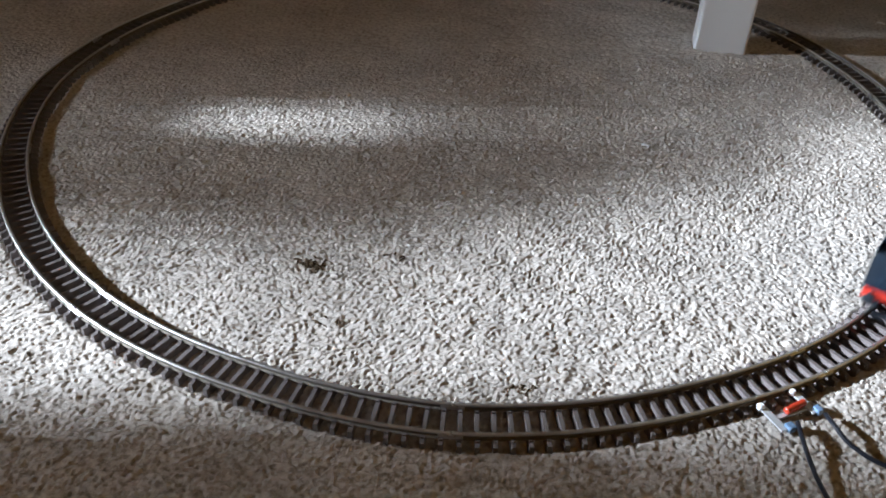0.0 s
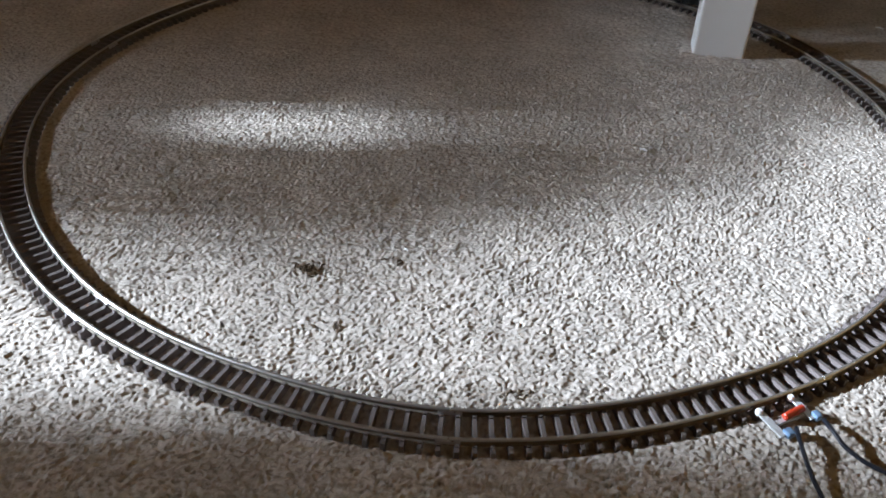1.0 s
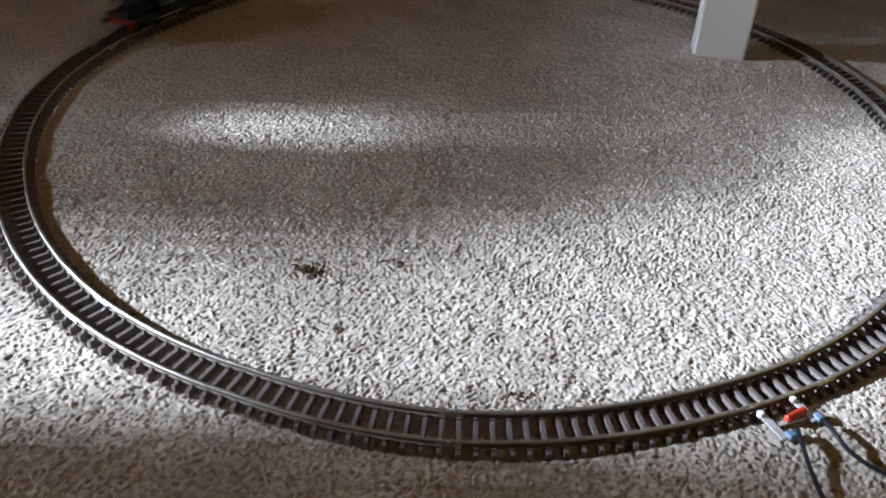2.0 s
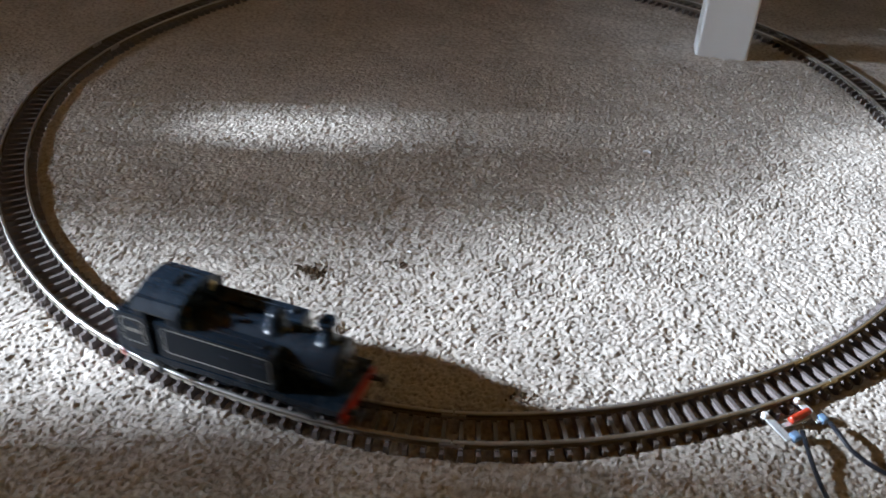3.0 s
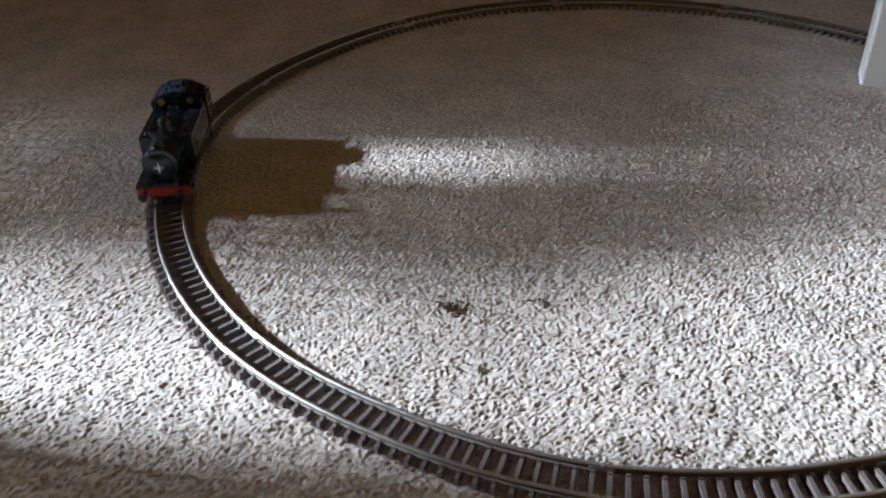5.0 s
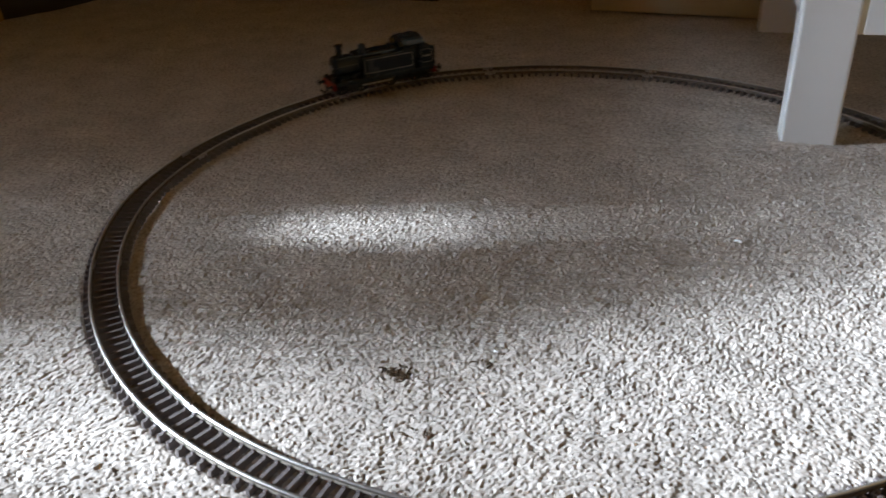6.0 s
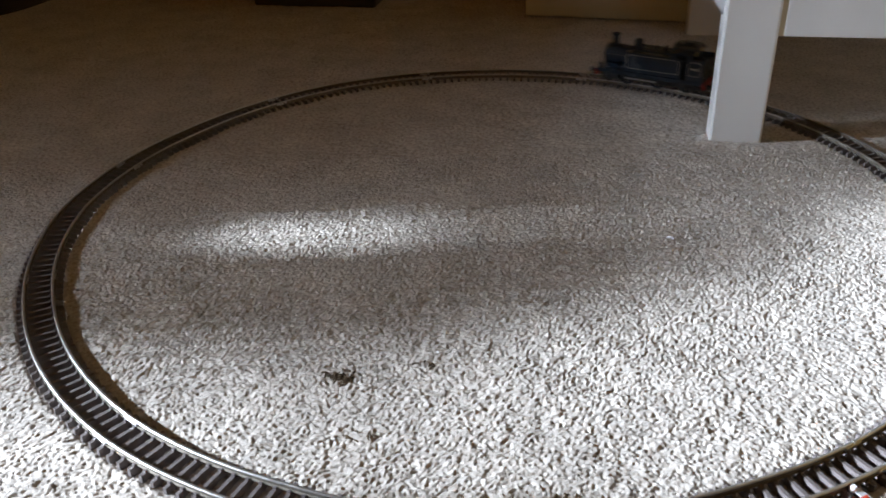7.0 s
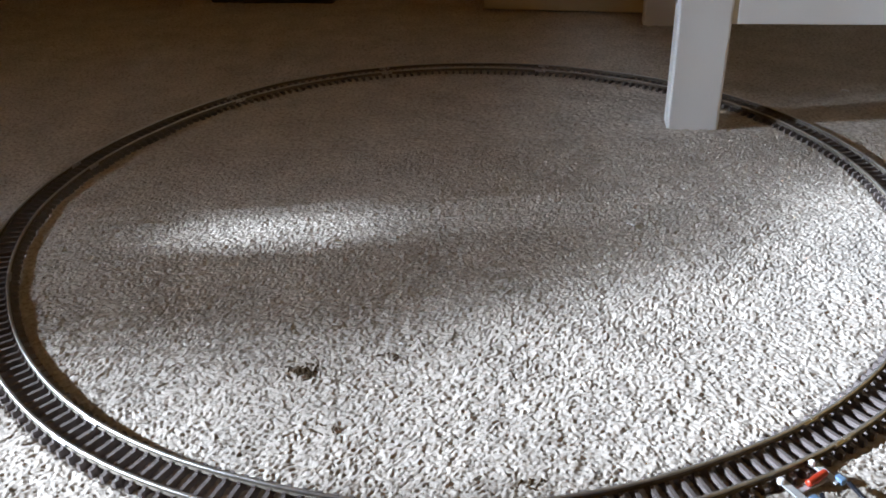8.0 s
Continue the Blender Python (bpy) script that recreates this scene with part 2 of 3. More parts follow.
def pile(name, x0, x1, y0, y1, cell, step, size, seed):
    """A carpet of twisted yarn: many short bent strands laid over one another, as one relief."""
    rng = np.random.default_rng(seed)
    nx, ny = int(round((x1 - x0) / cell)) + 1, int(round((y1 - y0) / cell)) + 1
    high = np.full((ny, nx), -0.0018)
    tx, ty = int((x1 - x0) / step), int((y1 - y0) / step)
    gx, gy = np.meshgrid(np.arange(tx), np.arange(ty))
    px = x0 + (gx.ravel() + rng.uniform(0, 1, tx * ty)) * step
    py = y0 + (gy.ravel() + rng.uniform(0, 1, tx * ty)) * step
    lie = 0.25 + 0.5 * np.sin(px * 23 + 2 * np.sin(py * 17)) + 0.35 * np.sin(py * 31 + 1.7 * np.sin(px * 19))
    head = lie + rng.normal(0, 0.6, len(px))
    half = rng.uniform(0.65, 1.3, len(px)) * size
    wide = rng.uniform(0.75, 1.2, len(px)) * size * 0.40
    bend = rng.uniform(-0.35, 0.35, len(px)) / size
    clump = rng.normal(0, 1, (int((y1 - y0) / 0.0045) + 2, int((x1 - x0) / 0.0045) + 2))
    fx, fy = (px - x0) / 0.0045, (py - y0) / 0.0045
    ix, iy = fx.astype(int), fy.astype(int)
    wx, wy = fx - ix, fy - iy
    soft = (clump[iy, ix] * (1 - wx) + clump[iy, ix + 1] * wx) * (1 - wy) + (clump[iy + 1, ix] * (1 - wx) + clump[iy + 1, ix + 1] * wx) * wy
    base = rng.normal(0, 0.00022, len(px)) + 0.0003 * soft - 0.0011
    ci, cj = np.round((px - x0) / cell).astype(int), np.round((py - y0) / cell).astype(int)
    reach = int(size * 1.35 / cell) + 1
    c, s_ = np.cos(head), np.sin(head)
    for di in range(-reach, reach + 1):
        for dj in range(-reach, reach + 1):
            i, j = ci + di, cj + dj
            ok = (i >= 0) & (i < nx) & (j >= 0) & (j < ny)
            dx, dy = x0 + i * cell - px, y0 + j * cell - py
            u = dx * c + dy * s_
            v = -dx * s_ + dy * c + bend * u * u
            q = 1 - (u / half) ** 2 - (v / wide) ** 2
            ok &= q > 0
            np.maximum.at(high, (j[ok], i[ok]), base[ok] + 0.0009 * np.sqrt(q[ok]) + 0.00012 * (u[ok] / half[ok]))
    X, Y = np.meshgrid(x0 + np.arange(nx) * cell, y0 + np.arange(ny) * cell)
    high += 0.0007 * np.sin(X * 41 + 3 * np.sin(Y * 29)) * np.sin(Y * 47 + 1.5 * np.sin(X * 13))
    rr = radius(np.arctan2(Y, X))
    off = np.abs(np.hypot(X, Y) - rr)
    high -= 0.0016 * np.clip((0.0155 - off) / 0.003, 0, 1) * np.clip((0.26 - Y) / 0.1, 0, 1)
    verts = np.stack([X, Y, high], -1).reshape(-1, 3)
    a = (np.arange(ny - 1)[:, None] * nx + np.arange(nx - 1)[None]).ravel()
    faces = np.stack([a, a + 1, a + nx + 1, a + nx], 1)
    me = bpy.data.meshes.new(name)
    me.vertices.add(len(verts))
    me.vertices.foreach_set("co", verts.reshape(-1))
    me.loops.add(faces.size)
    me.loops.foreach_set("vertex_index", faces.reshape(-1).astype(np.int32))
    me.polygons.add(len(faces))
    me.polygons.foreach_set("loop_start", np.arange(0, faces.size, 4, dtype=np.int32))
    me.polygons.foreach_set("use_smooth", np.ones(len(faces), dtype=bool))
    me.update(calc_edges=True)
    me.materials.append(YARN)
    return new(name, me)


PILES = [(-0.42, 0.42, -0.42, 0.10, 0.00075, 0.0015, 0.0018, "beige twisted frieze carpet pile, worn and clumped"),
         (-0.42, 0.42, 0.10, 0.40, 0.0012, 0.0019, 0.0027, "beige twisted frieze carpet pile round the back of the track"),
         (-0.76, -0.42, -0.46, 0.40, 0.0013, 0.0019, 0.0027, "beige twisted frieze carpet pile"),
         (0.42, 0.80, -0.46, 0.40, 0.0016, 0.0019, 0.0025, "beige twisted frieze carpet pile under the table"),
         (-0.42, 0.42, -0.50, -0.42, 0.0014, 0.0019, 0.0025, "beige twisted frieze carpet pile"),
         (-1.15, 1.0, 0.40, 0.95, 0.0024, 0.0026, 0.0034, "beige twisted frieze carpet pile in deep shade")]
for k, (x0, x1, y0, y1, cell, step, size, label) in enumerate(PILES):
    tagged(pile("carpet_pile", x0 - 0.003, x1 + 0.003, y0 - 0.003, y1 + 0.003, cell, step, size, 3 + k), label, "carpet", kind="stuff")

# ---- the table ----
table = new("side_table")
table.matrix_basis = TABLE
tagged(table, "white lacquered side table standing on the carpet", "table")
LEG, DEEP, TW, TD, TH = 0.0442, 0.030, 0.62, 0.385, 0.46


def table_leg(x, y):
    b = bmesh.new()
    box(b, x, x + LEG, y, y + DEEP, GROUND + 0.002, TH - 0.02, bevel=0.0022)
    return part("leg", b, WHITE, table)


for x in (0, TW - LEG):
    for y in (0, TD - DEEP):
        table_leg(x, y)
bm = bmesh.new()
box(bm, LEG + 0.004, TW - LEG - 0.004, 0.0012, 0.024, 0.093, 0.19, bevel=0.001)
part("apron", bm, WHITE, table)
# warm light on the apron's inner edge, put in as a cream strip
bm = bmesh.new()
box(bm, LEG, LEG + 0.004, 0.0022, 0.030, 0.093, 0.19)
part("apron_edge", bm, CREAM, table, "apron edge coloured cream for the warm light on it")
bm = bmesh.new()
box(bm, 0.012, 0.030, DEEP, TD - DEEP, 0.135, 0.23, bevel=0.001)
part("side_apron", bm, WHITE, table)
bm = bmesh.new()
prism(bm, [(0.0, 0.106), (0.0, 0.19), (-0.022, 0.19), (-0.022, 0.14)], Matrix.Translation((0, 0.030, 0)) @ Matrix.Rotation(radians(90), 4, 'X'), 0.018)
part("corner_bracket", bm, WHITE, table)
# unseen panel, added to keep warm light from under the table
bm = bmesh.new()
box(bm, TW - 0.030, TW - 0.012, DEEP, TD - DEEP, 0.03, 0.23, bevel=0.001)
part("shade_panel", bm, WHITE, table)
bm = bmesh.new()
box(bm, -0.03, TW + 0.03, -0.03, TD + 0.03, TH - 0.02, TH, bevel=0.004)
part("tabletop", bm, WHITE, table)

# ---- dark furniture at the far end ----
bm = bmesh.new()
box(bm, -0.188, 0.0, 0, 0.3, 0.03, 0.4, bevel=0.006)
chest = part("low_chest", bm, NEAR_BLACK_WOOD)
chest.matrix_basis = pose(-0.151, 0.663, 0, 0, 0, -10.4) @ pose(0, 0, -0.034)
tagged(chest, "near-black wooden chest at the far end", "chest")
bm = bmesh.new()
lathe(bm, [(0.270, 0.0), (0.287, 0.006), (0.29, 0.05), (0.27, 0.3), (0.25, 0.32)], Matrix.Identity(4), 56)
pouf = part("pouf", bm, NEAR_BLACK_WOOD, smooth=True)
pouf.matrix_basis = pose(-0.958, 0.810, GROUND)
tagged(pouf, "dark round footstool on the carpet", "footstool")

# ---- the track ----
RAIL_TOP, GAUGE = 0.006, 0.0165
JOINTS = [-128.2, -92.2, -59.6, -26.9, 5.7, 38.4, 71.0, 101.5, 131.3, 164.8, 198.3, 231.8]


def polar(a, off, z):
    r = float(radius(a)) + off
    return Vector((r * math.cos(a), r * math.sin(a), z))


RAIL_SECTION = [(-0.0012, -0.0037), (0.0012, -0.0037), (0.0012, -0.0033), (0.0004, -0.0030), (0.0004, -0.0013), (0.0009, -0.0010), (0.0009, -0.0004),
                (0.0006, -0.0001), (0.0, 0.0), (-0.0006, -0.0001), (-0.0009, -0.0004), (-0.0009, -0.0010), (-0.0004, -0.0013), (-0.0004, -0.0030), (-0.0012, -0.0033)]


def rail(a0, a1, off):
    b = bmesh.new()
    n = 26
    rings = [[b.verts.new(polar(a0 + (a1 - a0) * i / n, off + s, RAIL_TOP + z)) for s, z in RAIL_SECTION] for i in range(n + 1)]
    for p, q in zip(rings, rings[1:]):
        for k in range(len(p)):
            j = (k + 1) % len(p)
            face = b.faces.new((p[k], p[j], q[j], q[k]))
            # faces below the head take the shade-darkened colour
            face.material_index = int(max(RAIL_SECTION[k][1], RAIL_SECTION[j][1]) < -0.0005)
    b.faces.new(rings[0][::-1])
    b.faces.new(rings[-1])
    return b


b = bmesh.new()
HALF, TOP = 0.0140, RAIL_TOP - 0.0036
# tapered tie: x across the track, y along it
lo, hi = 0.0013, 0.0010
v = [b.verts.new(c) for c in ((-HALF, -lo, -0.003), (HALF, -lo, -0.003), (HALF, lo, -0.003), (-HALF, lo, -0.003),
                                  (-HALF + .0004, -hi, TOP), (HALF - .0004, -hi, TOP), (HALF - .0004, hi, TOP), (-HALF + .0004, hi, TOP))]
for q in ((0, 3, 2, 1), (4, 5, 6, 7), (0, 1, 5, 4), (1, 2, 6, 5), (2, 3, 7, 6), (3, 0, 4, 7)):
    b.faces.new([v[i] for i in q])
for side in (-1, 1):
    for off in (-0.0016, 0.0016):
        c = side * GAUGE / 2 + side * 0.0004 + off
        box(b, c - 0.0007, c + 0.0007, -0.0009, 0.0009, TOP - 0.0002, TOP + 0.0010)
SLEEPER_MESH = finish("sleeper", b, SLEEPER)
b = bmesh.new()
box(b, -0.0012, 0.0012, -0.0055, 0.0055, RAIL_TOP - 0.0034, RAIL_TOP - 0.0012, bevel=0.0003, segments=1)
PLATE_MESH = finish("rail_joiner", b, STEEL)
trng = random.Random(7)
for i in range(11):
    a0, a1 = radians(JOINTS[i]), radians(JOINTS[i + 1])
    section = tagged(new("track_section"), "curved model railway track, dark sleepers and nickel rails", "model track", "track sections of the circle")
    gap = 0.0004 / R0
    for off in (-GAUGE / 2 - 0.0004, GAUGE / 2 + 0.0004):
        part("rail", rail(a0 + gap, a1 - gap, off), RAIL, section).data.materials.append(SHADED_WEB)
        j = new("rail_joiner", PLATE_MESH)
        j.parent = section
        p = polar(a1, off, 0)
        j.matrix_basis = pose(p.x, p.y, 0, 0, 0, math.degrees(a1))
    n = max(1, round((a1 - a0) / radians(1.364)))
    for k in range(n):
        a = a0 + (a1 - a0) * (k + 0.5) / n
        s = new("sleeper", SLEEPER_MESH)
        s.parent = section
        p = polar(a, 0, 0)
        s.matrix_basis = pose(p.x, p.y, trng.uniform(-0.0002, 0.0), 0, 0, math.degrees(a) + trng.uniform(-0.5, 0.5))

# ---- power clip ----
clip = tagged(new("power_clip"), "track power clip with red cap and two black wires", "power clip")
ca = math.degrees(math.atan2(-0.309, 0.147))
CM = pose(0.147, -0.308, 0.0, 0, 0, ca + 90)   # x along the track, y inward


def clip_part(name, mat, args, bevel=0.0005, label=""):
    q = bmesh.new()
    box(q, *args, bevel=bevel, m=CM)
    return part(name, q, mat, clip, label)


BLADE = vary(material("tinned_blade", (0.6, 0.62, 0.64), 0.4, 0.4), (0.5, 0.52, 0.54), (0.7, 0.72, 0.74), 200, rough=(0.3, 0.5))
clip_part("blade", BLADE, (-0.0158, -0.0118, -0.0080, 0.0070, 0.0022, 0.0030), 0.0002, "tinned metal blade")
clip_part("blade", BLADE, (0.0050, 0.0088, -0.0050, 0.0085, 0.0022, 0.0030), 0.0002, "tinned metal blade")
clip_part("housing", BLUE_PLASTIC, (-0.0125, -0.0080, -0.0095, -0.0050, 0.0008, 0.0044), 0.0009, "pale blue terminal")
clip_part("housing", BLUE_PLASTIC, (0.0074, 0.0112, -0.0062, -0.0016, 0.0008, 0.0044), 0.0009, "pale blue terminal")
clip_part("bridge", BLADE, (-0.0130, 0.0070, -0.0012, 0.0014, 0.0010, 0.0024), 0.0003, "tinned metal bridge")
q = bmesh.new()
lathe(q, [(0.0010, -0.0064), (0.0017, -0.0059), (0.0019, 0.0), (0.0017, 0.0059), (0.0010, 0.0064)], CM @ Matrix.Translation((-0.0005, 0.0008, 0.0042)) @ Matrix.Rotation(radians(6), 4, 'Z') @ ALONG_X, 14)
part("cap", q, RED_PLASTIC, clip, "red plastic cap", smooth=True)
for x, y in ((-0.0150, 0.0074), (0.0052, 0.0090)):
    q = bmesh.new()
    lathe(q, [(0.0017, 0.0), (0.0018, 0.0018), (0.0012, 0.0026)], CM @ Matrix.Translation((x, y, 0.0026)), 12)
    part("rivet", q, FLECK, clip, "white plastic stud", smooth=True)
for pts in ([(0.1445, -0.3170, 0.004), (0.1428, -0.3270, 0.0055), (0.1430, -0.3400, 0.0035), (0.1440, -0.3560, 0.003), (0.150, -0.40, 0.003), (0.17, -0.47, 0.003)],
            [(0.1590, -0.3110, 0.004), (0.1600, -0.3200, 0.0055), (0.1640, -0.3290, 0.004), (0.1750, -0.3390, 0.003), (0.20, -0.352, 0.003), (0.26, -0.39, 0.003)]):
    q = bmesh.new()
    tube(q, curve(pts, 8), 0.0011)
    part("wire", q, WIRE, clip, "black insulated wire", smooth=True)

# ---- small marks on the carpet ----
mrng = random.Random(3)
for sx, sy, count, wx, wy in ((-0.0920, -0.2090, 48, 0.0046, 0.0026), (-0.0470, -0.1988, 6, 0.003, 0.0015), (0.0190, -0.2990, 14, 0.005, 0.002), (-0.0782, -0.2561, 7, 0.004, 0.0008)):
    q = bmesh.new()
    for k in range(count):
        x, y = sx + mrng.gauss(0, wx), sy + mrng.gauss(0, wy) + 0.3 * mrng.gauss(0, wx)
        h = mrng.uniform(0, 6.28)
        d = Vector((math.cos(h), math.sin(h), 0)) * mrng.uniform(0.0008, 0.0024)
        p = Vector((x, y, mrng.uniform(-0.0009, 0.0002)))
        tube(q, [p - d, p + Vector((0, 0, 0.0005)), p + d], 0.0005, 5)
    tagged(part("carpet_stain", q, STAIN), "dark brown stained tufts in the beige carpet", "stain")
for x, y, r, ln in ((0.1196, -0.0561, 0.0008, 0.0022), (-0.0397, -0.1878, 0.0006, 0.0008), (0.3878, 0.2035, 0.0008, 0.003)):
    q = bmesh.new()
    tube(q, [(x - ln, y + ln * 0.6, 0.0008), (x, y, 0.0014), (x + ln, y - ln * 0.7, 0.0008)], r, 6)
    tagged(part("lint", q, FLECK, smooth=True), "small white fleck of lint on the carpet", "lint")

# ---- the locomotive: x ahead, y to its left, z up from the rail's top ----
loco = tagged(new("tank_locomotive"), "black model tank locomotive with lined side tanks and red buffer beams", "model locomotive")
FRONT, REAR, HW = 0.0540, -0.0600, 0.0174


def lp(name, mat, args, bevel=0.0006, label="", parent=loco):
    q = bmesh.new()
    box(q, *args, bevel=bevel)
    return part(name, q, mat, parent, label)


lp("footplate", BLACK, (REAR + 0.001, FRONT - 0.001, -HW, HW, 0.0130, 0.0148), 0.0003)
lp("frame", DARK_GREY, (REAR + 0.004, FRONT - 0.004, -0.0062, 0.0062, 0.0030, 0.0132), 0.0004)
beams = []
for x, s, nm in ((FRONT, 1, "front"), (REAR, -1, "rear")):
    bx = lp("buffer_beam", RED, (min(x, x - s * 0.0016), max(x, x - s * 0.0016), -HW + 0.001, HW - 0.001, 0.0070, 0.0129), 0.0003, "red painted buffer beam")
    for y in (-0.0115, 0.0115):
        q = bmesh.new()
        lathe(q, [(0.0016, 0), (0.0014, 0.0035), (0.0009, 0.0036), (0.0009, 0.0058), (0.0030, 0.0060), (0.0031, 0.0066), (0.0015, 0.0072)],
              Matrix.Translation((x, y, 0.0105)) @ (ALONG_X if s > 0 else Matrix.Rotation(radians(-90), 4, 'Y')), 14)
        part("buffer", q, DARK_GREY, bx, "dark metal buffer", smooth=True)
    q = bmesh.new()
    box(q, min(x, x + s * 0.0045), max(x, x + s * 0.0045), -0.0012, 0.0012, 0.0035, 0.0046, 0.0003)
    box(q, min(x + s * 0.0062, x + s * 0.0074), max(x + s * 0.0062, x + s * 0.0074), -0.0075, 0.0075, 0.0030, 0.0052, 0.0003)
    part("coupling", q, DARK_GREY, bx, "dark tension-lock coupling")

# side tanks, bunker, cab
TANK_TOP = 0.0352
for s in (-1, 1):
    y0, y1 = sorted((s * 0.0080, s * HW))
    t = lp("side_tank", BLACK, (-0.0365, 0.0225, y0, y1, 0.0148, TANK_TOP), 0.0009)

    def lining(x0, x1, z0, z1, r, w, parent):
        """A raised rounded line on the tank's side."""
        q = bmesh.new()
        path = []
        for cx, cz, a in ((x1 - r, z1 - r, 0), (x0 + r, z1 - r, 90), (x0 + r, z0 + r, 180), (x1 - r, z0 + r, 270)):
            for k in range(5):
                t_ = radians(a + 22.5 * k)
                path.append((cx, cz, math.cos(t_), math.sin(t_)))
        ring = [[q.verts.new((cx + (r - o) * c, s * (HW + h), cz + (r - o) * sn)) for o, h in ((0, -0.0001), (0, 0.00012), (w, 0.00012), (w, -0.0001))] for cx, cz, c, sn in path]
        for i in range(len(ring)):
            p, n_ = ring[i], ring[(i + 1) % len(ring)]
            for k in range(4):
                q.faces.new((p[k], n_[k], n_[(k + 1) % 4], p[(k + 1) % 4]))
        return part("lining", q, LINING, parent, "thin cream lining")
    lining(-0.0332, 0.0206, 0.0190, 0.0330, 0.0022, 0.0004, t)
    q = bmesh.new()
    lathe(q, [(0.0020, 0), (0.0020, 0.0008), (0.0016, 0.0013)], Matrix.Translation((0.0155, s * 0.0130, TANK_TOP)), 14)
    part("tank_filler", q, BLACK, t, smooth=True)
    q = bmesh.new()
    tube(q, [(-0.010, s * 0.0128, TANK_TOP + 0.0002), (-0.010, s * 0.0128, TANK_TOP + 0.0011), (0.010, s * 0.0128, TANK_TOP + 0.0011), (0.010, s * 0.0128, TANK_TOP + 0.0002)], 0.00025, 6)
    part("handrail", q, DARK_GREY, t, smooth=True)
    bk = lp("bunker_side", BLACK, (-0.0590, -0.0408, min(s * HW, s * (HW - 0.001)), max(s * HW, s * (HW - 0.001)), 0.0148, 0.0362), 0.0004)
    lining(-0.0552, -0.0432, 0.0196, 0.0335, 0.0020, 0.00036, bk)
    for k in range(4):
        x = -0.0526 + k * 0.0019
        q = bmesh.new()
        box(q, x, x + 0.0013, min(s * HW, s * (HW + 0.00012)), max(s * HW, s * (HW + 0.00012)), 0.0257, 0.0276)
        part("number_bar", q, LINING, bk)
    cs = lp("cab_side", BLACK, (-0.0470, -0.0410, min(s * HW, s * (HW - 0.001)), max(s * HW, s * (HW - 0.001)), 0.0362, 0.0405), 0.0003)
    lp("cab_pillar", BLACK, (-0.0300, -0.0232, min(s * HW, s * (HW - 0.001)), max(s * HW, s * (HW - 0.001)), 0.0340, 0.0405), 0.0003)
    lp("step", DARK_GREY, (-0.0408, -0.0368, min(s * HW, s * (HW - 0.0015)), max(s * HW, s * (HW - 0.0015)), 0.0040, 0.0131), 0.0003)
    lp("front_step", DARK_GREY, (0.0375, 0.0415, min(s * HW, s * (HW - 0.0015)), max(s * HW, s * (HW - 0.0015)), 0.0050, 0.0131), 0.0003)
lp("bunker", BLACK, (-0.0588, -0.0470, -HW + 0.001, HW - 0.001, 0.0148, 0.0340), 0.0005)
q = bmesh.new()
crng = random.Random(5)
for k in range(90):
    c = Vector((crng.uniform(-0.0575, -0.048), crng.uniform(-0.0145, 0.0145), 0.0330 + crng.uniform(0, 0.0010)))
    bmesh.ops.create_icosphere(q, subdivisions=1, radius=crng.uniform(0.0008, 0.0017), matrix=Matrix.Translation(c))
part("coal", q, COAL, loco, "black coal load")


def arc(half, spring, rise, n=18):
    """Points of a curved roofline from one side to the other."""
    r = (half * half + rise * rise) / (2 * rise)
    a = math.asin(half / r)
    return [(r * math.sin(-a + 2 * a * k / n), spring + rise - r + r * math.cos(-a + 2 * a * k / n)) for k in range(n + 1)]


top = arc(HW + 0.0002, 0.0402, 0.0072)
q = bmesh.new()
outline = top + [(y * 0.98, z - 0.0010) for y, z in reversed(top)]
M = Matrix.Translation((-0.0480, 0, 0)) @ Matrix(((0, 0, 1, 0), (1, 0, 0, 0), (0, 1, 0, 0), (0, 0, 0, 1)))
prism(q, outline, M, 0.0240)
roof = part("cab_roof", q, BLACK, loco, "dark blue-black curved cab roof", smooth=True)
for y in (-0.0125, -0.0070, 0.0070, 0.0125):
    z = 0.0474 - (y / 0.018) ** 2 * 0.0072
    q = bmesh.new()
    box(q, -0.0478, -0.0242, y - 0.0006, y + 0.0006, z - 0.0006, z + 0.0007, bevel=0.0003)
    part("rain_strip", q, BLACK, roof)
q = bmesh.new()
box(q, -0.0425, -0.0325, -0.0046, 0.0046, 0.0458, 0.0486, bevel=0.0008)
part("roof_ventilator", q, BLACK, roof)
for x in (-0.0470, -0.0254):
    q = bmesh.new()
    inner = [(y * 0.95, z - 0.0009) for y, z in top]
    prism(q, [(-HW + 0.001, 0.030)] + inner + [(HW - 0.001, 0.030)], Matrix.Translation((x, 0, 0)) @ Matrix(((0, 0, 1, 0), (1, 0, 0, 0), (0, 1, 0, 0), (0, 0, 0, 1))), 0.0012)
    sheet = part("cab_sheet", q, BLACK, loco)
    for y in (-0.0100, 0.0100):
        q = bmesh.new()
        lathe(q, [(0.0021, -0.0003), (0.0024, -0.0003), (0.0024, 0.0016), (0.0021, 0.0016)], Matrix.Translation((x, y, 0.0400)) @ ALONG_X, 18)
        part("spectacle_rim", q, BRASS, sheet, "brass spectacle rim", smooth=True)

